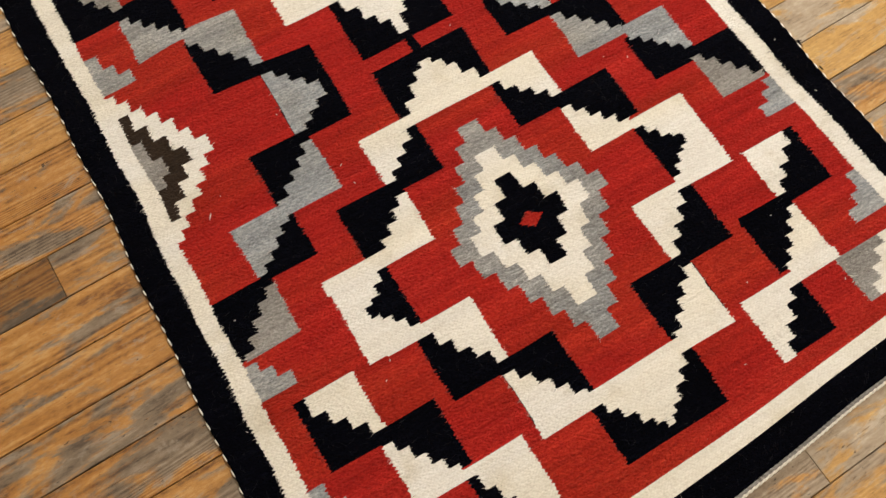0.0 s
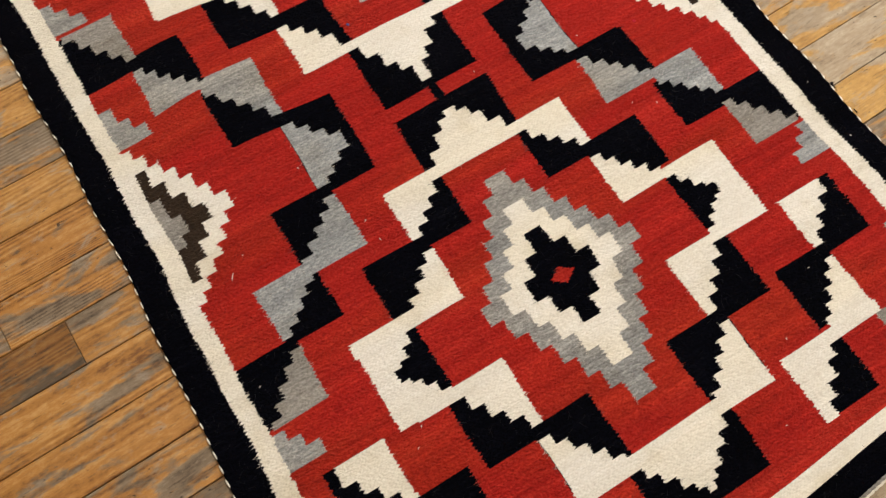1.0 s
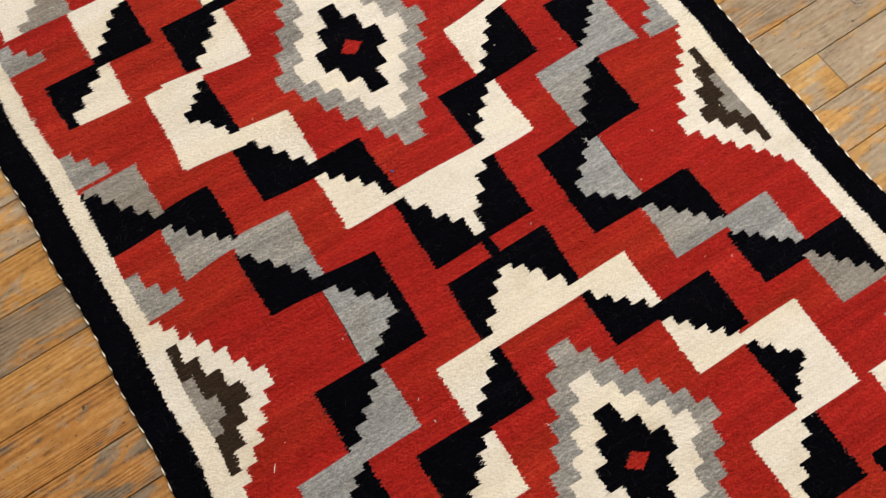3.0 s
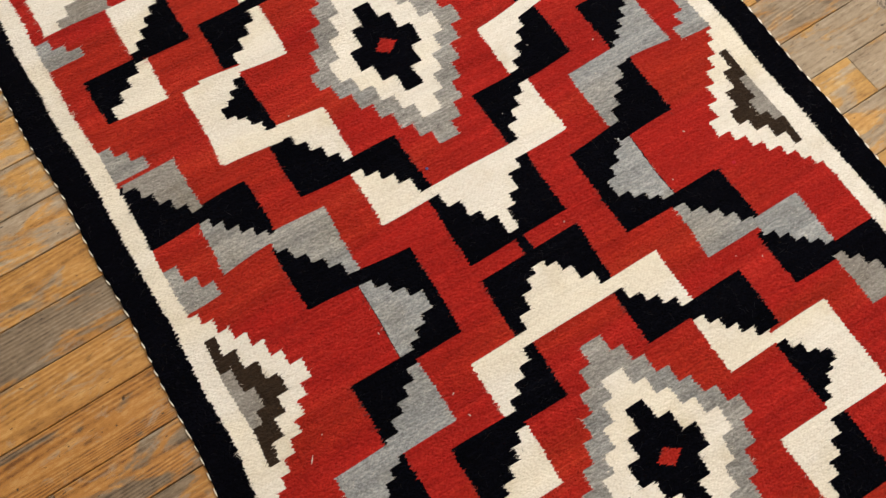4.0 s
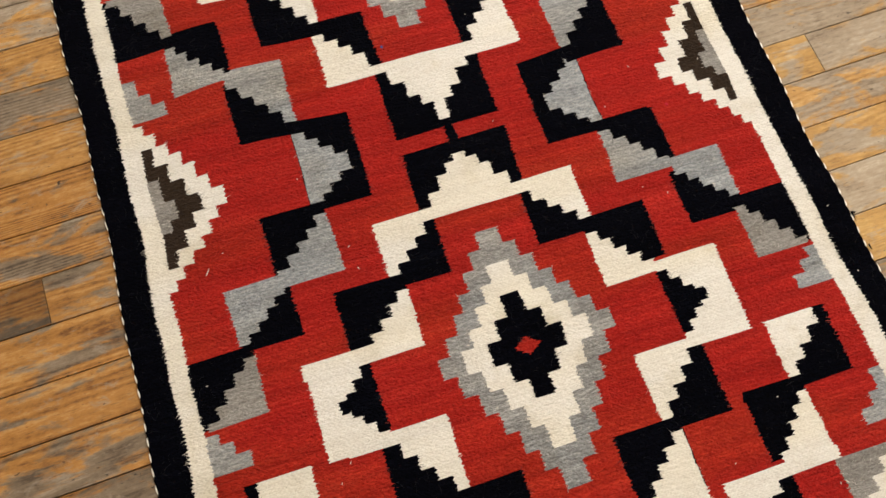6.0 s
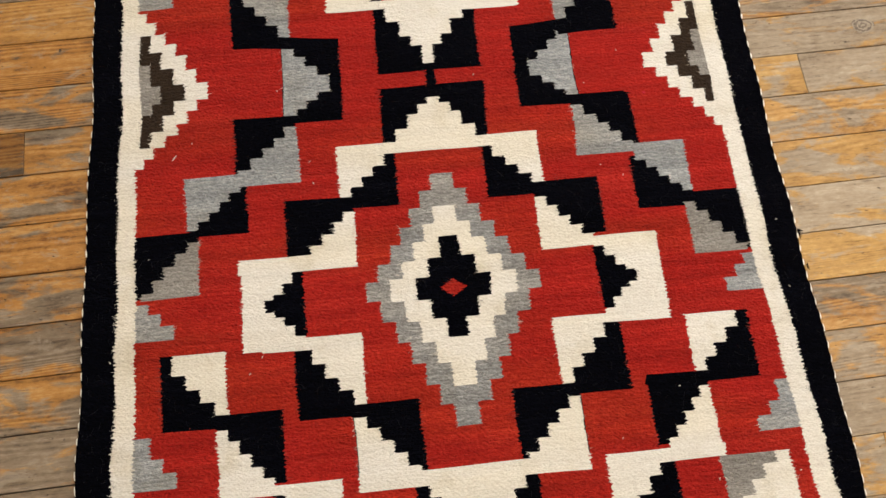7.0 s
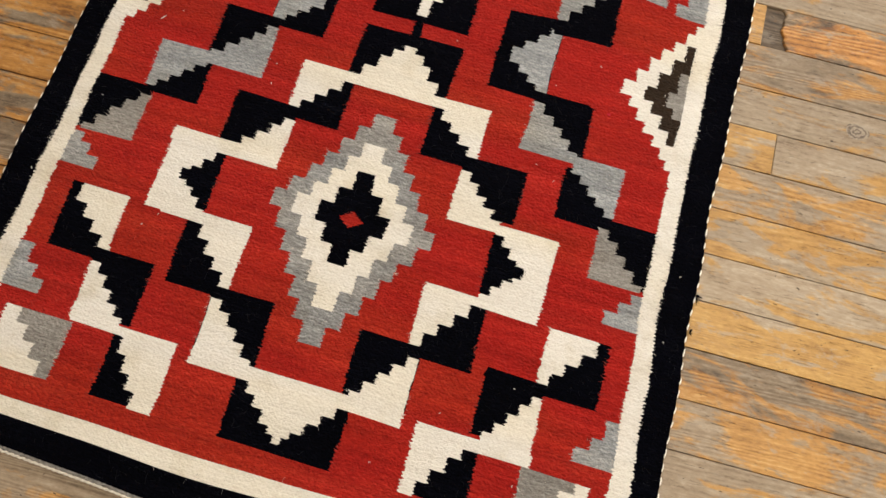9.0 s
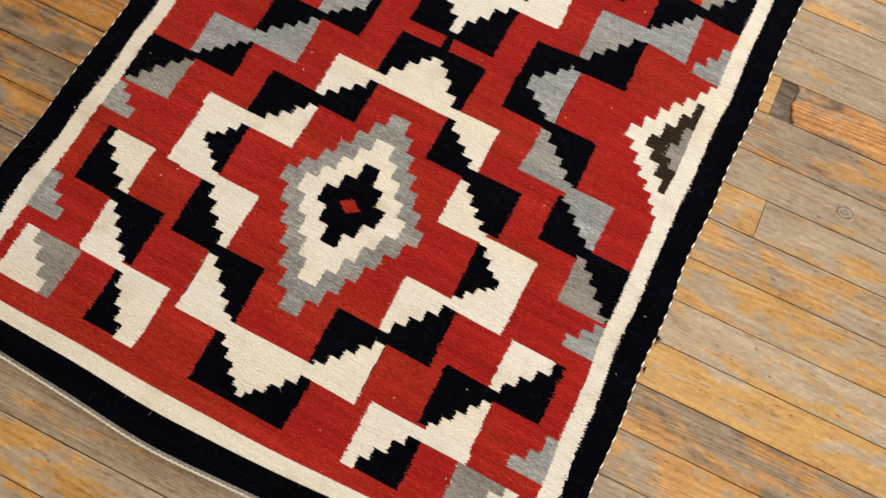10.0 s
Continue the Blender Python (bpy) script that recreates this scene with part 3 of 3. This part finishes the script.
def tube(verts, faces, line, radius, sides=6):
    """A tube along a line of points; radius may change along it."""
    line = np.asarray(line, float)
    way = np.gradient(line, axis=0)
    way /= np.linalg.norm(way, axis=1)[:, None] + 1e-12
    side = np.cross(way, (0, 0, 1.0))
    side /= np.linalg.norm(side, axis=1)[:, None] + 1e-12
    up = np.cross(side, way)
    radius = np.broadcast_to(np.asarray(radius, float), (len(line),))
    base = len(verts)
    for q in range(len(line)):
        for s in range(sides):
            a = 2 * math.pi * s / sides
            verts.append(tuple(line[q] + radius[q] * (math.cos(a) * side[q] + math.sin(a) * up[q])))
    for q in range(len(line) - 1):
        for s in range(sides):
            a, b = base + q * sides + s, base + q * sides + (s + 1) % sides
            faces.append((a, b, b + sides, a + sides))


def selvage(sign):
    """Black edge yarn, and on its outer side a pale cord that shows as a row of slanting dashes."""
    pitch = 0.0158
    ys = np.linspace(-EDGE_V, EDGE_V, 900)
    x, y, z = lie(np.full_like(ys, sign * EDGE_U), ys)
    verts, faces = [], []
    swell = np.sin(2 * math.pi * ys / pitch)
    tube(verts, faces, np.stack([x - sign * 0.0003, y, z * 0 + 0.0034], 1), 0.0021 + 0.0004 * swell, 7)
    solid("selvage_wrap", verts, faces, [BLACK], rug, "black yarn wrapped along the side edge", smooth=True)
    rng = np.random.default_rng(11 if sign > 0 else 12)
    verts, faces = [], []
    at = -EDGE_V + 0.004
    while at < EDGE_V - 0.012:
        length = 0.0072 + 0.0025 * rng.random()
        s = np.linspace(0, 1, 8)
        yy = at + s * length
        xx, yl, zl = lie(np.full_like(yy, sign * EDGE_U), yy)
        out = sign * (0.0009 + 0.0011 * s + 0.0003 * rng.random())
        tube(verts, faces, np.stack([xx + out, yl, 0.0049 - 0.0014 * s], 1), (0.0012 if sign > 0 else 0.00095) * np.sin(math.pi * np.clip(s * 0.94 + 0.03, 0, 1)) ** 0.5, 6)
        at += pitch * rng.uniform(0.88, 1.12)
    solid("selvage_cord", verts, faces, [CORD], rug, "pale cord showing along the side edge", smooth=True)


selvage(1)
selvage(-1)


def end_cord(sign):
    """Two twined strands of undyed yarn that finish the end."""
    xs = np.linspace(-EDGE_U, EDGE_U, 900)
    x, y, z = lie(xs, np.full_like(xs, sign * EDGE_V))
    verts, faces = [], []
    for phase in (0, math.pi):
        a = xs * 2 * math.pi / 0.0125 + phase
        tube(verts, faces, np.stack([x, y + sign * (0.0042 + 0.0009 * np.cos(a)), z - 0.0034 + 0.0008 * np.sin(a)], 1), 0.0013, 6)
    solid("end_cord", verts, faces, [CORD], rug, "twined pale cord along the end", smooth=True)
    verts, faces = [], []
    tube(verts, faces, np.stack([x, y + sign * 0.0012, z - 0.0022], 1), 0.0024 + 0.0004 * np.sin(xs * 2 * math.pi / 0.0064), 6)
    solid("end_binding", verts, faces, [TAUPE], rug, "greyish binding yarn along the end", smooth=True)


end_cord(-1)
end_cord(1)


def fuzz():
    """Loose wool fibres that stand out of the cloth, and short tufts along the edges."""
    rng = np.random.default_rng(3)
    sets = {0: ([], []), 1: ([], []), 2: ([], [])}
    for _ in range(5200):
        x, y = rng.uniform(-EDGE_U, EDGE_U), rng.uniform(-EDGE_V, EDGE_V)
        d = draw(np.array([abs(x)]), np.array([abs(y)]), y > 0, x > 0)
        c = int(d.colour[0])
        kind = 0 if c in (K, B) else 1 if c == R else 2
        if kind == 1 and rng.random() < 0.5:
            continue
        verts, faces = sets[kind]
        a, bend = rng.uniform(0, 2 * math.pi), rng.normal(0, 1.0)
        length = rng.uniform(0.003, 0.013) if kind == 0 else rng.uniform(0.002, 0.006)
        s = np.linspace(0, 1, 5)
        ang = a + bend * s
        px = x + np.cumsum(np.cos(ang)) * length / 5
        py = y + np.cumsum(np.sin(ang)) * length / 5
        lx, ly, lz = lie(px, py)
        lz = lz + 0.0003 + 0.0012 * np.sin(math.pi * s)
        tube(verts, faces, np.stack([lx, ly, lz], 1), 0.00007, 3)
    many = 60000
    px, py = rng.uniform(-EDGE_U + 0.008, EDGE_U - 0.008, many), rng.uniform(-EDGE_V + 0.006, EDGE_V - 0.006, many)
    quarters = [np.stack([draw(np.abs(px + o), np.abs(py), f, e).colour for o in (-0.0022, 0, 0.0022)], 1) for f in (False, True) for e in (False, True)]
    joins = np.choose((2 * (py > 0) + (px > 0))[:, None], quarters)
    for x, y, q in zip(px.tolist(), py.tolist(), joins):
        if q[0] == q[1] == q[2]:
            continue
        c = int(q[1])
        kind = 0 if c in (K, B) else 1 if c == R else 2
        a = (math.pi if q[0] != q[1] else 0.0) + rng.normal(0, 0.5)
        length = rng.uniform(0.0024, 0.0066) if kind == 0 else rng.uniform(0.0022, 0.0048)
        s = np.linspace(0, 1, 3)
        lx, ly, lz = lie(x + s * length * math.cos(a), y + s * length * math.sin(a))
        tube(*sets[kind], np.stack([lx, ly, lz + 0.0004 + 0.0004 * np.sin(math.pi * s)], 1), 0.00018 * (1.2 - s), 3)
    for sign in (-1, 1):
        for _ in range(420):
            y = rng.uniform(-EDGE_V, EDGE_V)
            x, yl, z = (float(c) for c in lie(sign * (EDGE_U - 0.001), y))
            a = rng.normal(0, 0.7)
            length = rng.uniform(0.001, 0.0042) if rng.random() < 0.92 else rng.uniform(0.004, 0.008)
            s = np.linspace(0, 1, 4)
            line = np.stack([x + sign * length * s * math.cos(a), yl + length * s * math.sin(a), 0.0045 - 0.0012 * s], 1)
            tube(*sets[0], line, 0.00035 * (1.2 - s), 4)
    for kind, name, mat in ((0, "dark_fuzz", HAIR_DARK), (1, "red_fuzz", HAIR_RED), (2, "cream_fuzz", HAIR_CREAM)):
        tagged(solid(name, *sets[kind], [mat], rug, "loose wool fibres on the rug"), kind="stuff")


fuzz()


def tuft(x, y, length, angle):
    verts, faces = [], []
    for k in range(7):
        s = np.linspace(0, 1, 5)
        a = angle + (k - 3) * 0.22 + 0.3 * s * math.sin(5 * k)
        line = np.stack([x + s * length * np.cos(a), y + s * length * np.sin(a) + 0.0006 * (k - 3), 0.005 - 0.003 * s], 1)
        tube(verts, faces, line, 0.00055 * (1.15 - s), 5)
    solid("tuft", verts, faces, [BLACK], rug, "tuft of black yarn at the edge")


tuft(0.383, -0.222, 0.008, -0.5)
tuft(-0.374, -0.075, 0.006, 2.7)
tuft(0.384, -0.262, 0.004, 0.2)


def lint():
    """Short pale threads lying on the cloth."""
    rng = np.random.default_rng(21)
    spots = [(-0.287, -0.077, 0.008, 1.0), (-0.142, -0.094, 0.003, 0.6), (-0.140, -0.120, 0.003, 1.9), (0.246, -0.470, 0.005, 2.3), (0.262, 0.02, 0.004, 0.4)]
    spots += [(rng.uniform(-0.36, 0.36), rng.uniform(-0.5, 0.55), rng.uniform(0.0012, 0.0028), rng.uniform(0, 3)) for _ in range(46)]
    for x, y, length, a in spots:
        s = np.linspace(-0.5, 0.5, 5)
        px, py = x + s * length * math.cos(a) + 0.15 * length * s * s, y + s * length * math.sin(a)
        lx, ly, lz = lie(px, py)
        verts, faces = [], []
        tube(verts, faces, np.stack([lx, ly, lz + 0.0006], 1), 0.00045 * (1.1 - np.abs(s) * 1.2), 5)
        tagged(solid("lint", verts, faces, [HAIR_CREAM], None), "short pale thread of lint on the rug", "lint", "lint on the rug")
    for x, y, size, mat, words in ((0.243, -0.041, 0.0038, CRIMSON, "small bright crimson knot of wool on the rug"), (-0.040, 0.104, 0.0030, BLUE, "small blue fleck of wool on the rug")):
        verts, faces = [], []
        for k in range(5):
            s = np.linspace(0, 2.4, 12)
            a = s * 2.1 + k * 1.3
            r = size * (0.25 + 0.18 * np.sin(s * 3 + k))
            lx, ly, lz = lie(x + r * np.cos(a), y + r * np.sin(a))
            tube(verts, faces, np.stack([lx, ly, lz + 0.0008 + 0.0004 * np.sin(s * 4 + k)], 1), 0.00045, 5)
        tagged(solid("wool_fleck", verts, faces, [mat], None, smooth=True), words, "lint")


lint()


# ---- floor ----
SLOPE = math.atan(0.0286)
SEAMS = [0.2625, 0.2070, 0.1515, 0.0950, 0.0362, -0.0165, -0.0690, -0.1257, -0.1815, -0.2360, -0.2905, -0.3460, -0.4000, -0.4560, -0.5150, -0.5700, -0.6240]
PITCH = 0.0557
floor = structure(box("floor", -ROOM_X, ROOM_X, ROOM_Y0, ROOM_Y1, -0.06, -0.014, DUST), "old worn orange and grey softwood strip floor", "floor")


def plank(x0, x1, y0, y1, colour, gap=0.0004, drop=0.0):
    """One strip with eased upper edges, its origin in its middle."""
    cx, cy, hx, hy = (x0 + x1) / 2, (y0 + y1) / 2, (x1 - x0) / 2 - 0.0003, (y1 - y0) / 2 - gap
    e = 0.0005
    rings = [(hx, hy, -0.0139), (hx, hy, -e), (hx - e, hy - e, 0.0)]
    verts = [(sx * a, sy * b, z) for a, b, z in rings for sx, sy in ((-1, -1), (1, -1), (1, 1), (-1, 1))]
    faces = [(4 * r + i, 4 * r + (i + 1) % 4, 4 * r + 4 + (i + 1) % 4, 4 * r + 4 + i) for r in range(2) for i in range(4)] + [(8, 9, 10, 11)]
    ob = solid("plank", verts, faces, [WOOD], floor)
    ob.matrix_local = Matrix.Translation((-0.0028, 0.0015, 0)) @ Matrix.Rotation(SLOPE, 4, "Z") @ Matrix.Translation((cx, cy, -drop))
    ob.color = ((0.9 * colour[0] + 0.25) / 1.3, *colour[1:])
    return ob


def broken_plank(x0, x1, y0, y1, colour):
    """A strip whose end has worn away to a ragged, rounded lip over a lower filler piece."""
    cx, cy, hx, hy = (x0 + x1) / 2, (y0 + y1) / 2, (x1 - x0) / 2 - 0.0003, (y1 - y0) / 2 - 0.0005
    n = 22
    lip = []
    for i in range(n + 1):
        f = i / n
        bite = 0.004 + 0.007 * math.sin(math.pi * f) ** 0.7 * (0.6 + 0.4 * math.sin(7 * f + 1)) + 0.0011 * math.sin(23 * f) + (0.010 * (1 - f) ** 6)
        lip.append((-hx + bite, -hy + 2 * hy * f))
    verts, faces = [], []
    for dx, z in ((0.0, -0.0139), (0.0, -0.0018), (0.0012, -0.0004), (0.0030, 0.0)):
        verts += [(x + dx, y, z) for x, y in lip] + [(hx, hy, z), (hx, -hy, z)]
    m = n + 3
    for r in range(3):
        faces += [(m * r + (i + 1) % m, m * r + i, m * r + m + i, m * r + m + (i + 1) % m) for i in range(m)]
    faces.append(tuple(reversed(range(3 * m, 4 * m))))
    ob = solid("plank", verts, faces, [WOOD], floor, "reddish strip with a ragged broken end")
    ob.matrix_local = Matrix.Translation((-0.0028, 0.0015, 0)) @ Matrix.Rotation(SLOPE, 4, "Z") @ Matrix.Translation((cx, cy, 0))
    ob.color = ((0.9 * colour[0] + 0.25) / 1.3, *colour[1:])
    return ob


# joints that show beside the rug, by the strip's upper seam: place and the look of the strips (tone, wear, redness)
JOINTS = {5: [-0.449, 0.440], 4: [-0.505], 13: [0.413], 15: [0.085], 2: [0.404, 0.4205]}


def lay_floor():
    rng = random.Random(8)
    seams = list(SEAMS)
    while seams[0] < ROOM_Y1 + 0.055:
        seams.insert(0, seams[0] + PITCH)
    while seams[-1] > ROOM_Y0 - 0.055:
        seams.append(seams[-1] - PITCH)
    first = seams.index(SEAMS[0])
    ends = ROOM_X + 0.055
    for r in range(len(seams) - 1):
        k = r - first
        near = -4 <= k <= 21
        cuts = list(JOINTS.get(k, []))
        if near:
            if not cuts or cuts[0] > -0.40:
                cuts.insert(0, -rng.uniform(0.75, 1.25))
            if cuts[-1] < 0.40:
                cuts.append(rng.uniform(0.75, 1.25))
            if 0 <= k <= 13:
                cuts = sorted(cuts + [rng.uniform(-0.24, 0.24)])
        else:
            cuts = [rng.uniform(-1.2, -0.6), rng.uniform(0.0, 1.0)]
        stops = [-ends] + [c for c in cuts if -ends + 0.1 < c < ends - 0.1] + [ends]
        for a, b in zip(stops[:-1], stops[1:]):
            mid = (a + b) / 2
            tone, wear, deep = rng.uniform(0.35, 0.62), rng.uniform(0.3, 0.62), rng.uniform(0.0, 0.45)
            if near and b > 0.3:
                tone, wear, deep = RIGHT.get(k, (tone, wear, deep))
            if near and a < -0.3 and b < 0.3:
                tone, wear, deep = LEFT.get(k, (tone - 0.15, wear, deep + 0.4))
            if k == 5 and b < -0.4:
                tone, wear, deep = -0.10, 0.30, 1.0
            if k == 5 and 0.3 < b < 0.5:
                tone, wear, deep = 0.40, 0.44, 0.1
            drop = rng.uniform(0, 0.0004)
            if abs(b - a) < 0.05:
                plank(a, b + 0.022, seams[r + 1], seams[r], (0.02, 0.9, 1.0, 1), drop=0.0042)
            else:
                if k == 2 and a > 0.4:
                    broken_plank(a, b, seams[r + 1], seams[r], (0.44, 0.40, 1.0, 1))
                    continue
                plank(a, b, seams[r + 1], seams[r], (tone, wear, deep, 1), rng.uniform(0.0003, 0.00075), drop)


RIGHT = {0: (0.38, 0.60, 0.2), 1: (0.33, 0.72, 0.2), 2: (0.44, 0.20, 0.3), 3: (0.34, 0.58, 0.55), 4: (0.35, 0.72, 0.2), 5: (0.40, 0.60, 0.15), 6: (0.43, 0.42, 0.35), 7: (0.43, 0.50, 0.15),
         8: (0.48, 0.72, 0.0), 9: (0.53, 0.30, 0.0), 10: (0.36, 0.52, 0.65), 11: (0.50, 0.44, 0.4), 12: (0.46, 0.64, 0.3), 13: (0.46, 0.5, 0.2), 14: (0.46, 0.62, 0.3), 15: (0.48, 0.68, 0.1), 16: (0.5, 0.4, 0.2), 17: (0.48, 0.55, 0.2)}
LEFT = {-1: (0.30, 0.45, 0.8), 0: (0.40, 0.26, 0.5), 1: (0.27, 0.64, 0.7), 2: (0.36, 0.24, 0.6), 3: (0.28, 0.20, 0.9), 4: (0.31, 0.34, 0.85), 5: (0.29, 0.42, 0.75), 6: (0.32, 0.30, 0.8), 7: (0.30, 0.28, 0.85),
        8: (0.32, 0.50, 0.8), 9: (0.30, 0.42, 0.85), 10: (0.34, 0.50, 0.7), 11: (0.34, 0.70, 0.6), 12: (0.40, 0.42, 0.7), 13: (0.36, 0.5, 0.8), 14: (0.44, 0.62, 0.5), 15: (0.48, 0.66, 0.5), 16: (0.48, 0.38, 0.6)}
lay_floor()


def knot(x, y, rx, ry):
    """A grey weathered knot, a shallow lens of end grain let into the strip."""
    m, t, b = material("knot_wood")
    co = t.nodes.new("ShaderNodeTexCoord").outputs["Object"]
    sep = t.nodes.new("ShaderNodeVectorMath")
    sep.operation = "LENGTH"
    t.links.new(scaled(t, co, (1 / rx, 1 / ry, 0)), sep.inputs[0])
    wob = grain(t, co, 260, 3, 0.6)
    r = maths(t, "ADD", sep.outputs["Value"], maths(t, "MULTIPLY", wob, 0.9))
    ring = maths(t, "ADD", maths(t, "MULTIPLY", maths(t, "SINE", maths(t, "MULTIPLY", r, 15)), 0.5), 0.5)
    t.links.new(ramp(t, ring, (0.1, (0.13, 0.10, 0.075)), (0.5, (0.24, 0.195, 0.145)), (0.9, (0.33, 0.27, 0.2))), b.inputs["Base Color"])
    b.inputs["Roughness"].default_value = 0.7
    verts, faces, n = [(0, 0, 0.0004)], [], 28
    for k, (f, z) in enumerate(((0.5, 0.00035), (1.0, 0.00005))):
        for i in range(n):
            a = 2 * math.pi * i / n
            g = f * (1 + 0.08 * math.sin(3 * a + 1))
            verts.append((rx * g * math.cos(a), ry * g * math.sin(a), z))
    faces += [(0, 1 + i, 1 + (i + 1) % n) for i in range(n)]
    faces += [(1 + i, 1 + n + i, 1 + n + (i + 1) % n, 1 + (i + 1) % n) for i in range(n)]
    ob = solid("knot", verts, faces, [m], floor, "grey knot in a strip", smooth=True)
    ob.location = (x, y, 0.0001)
    return ob


knot(0.5272, 0.0285, 0.0140, 0.0098)
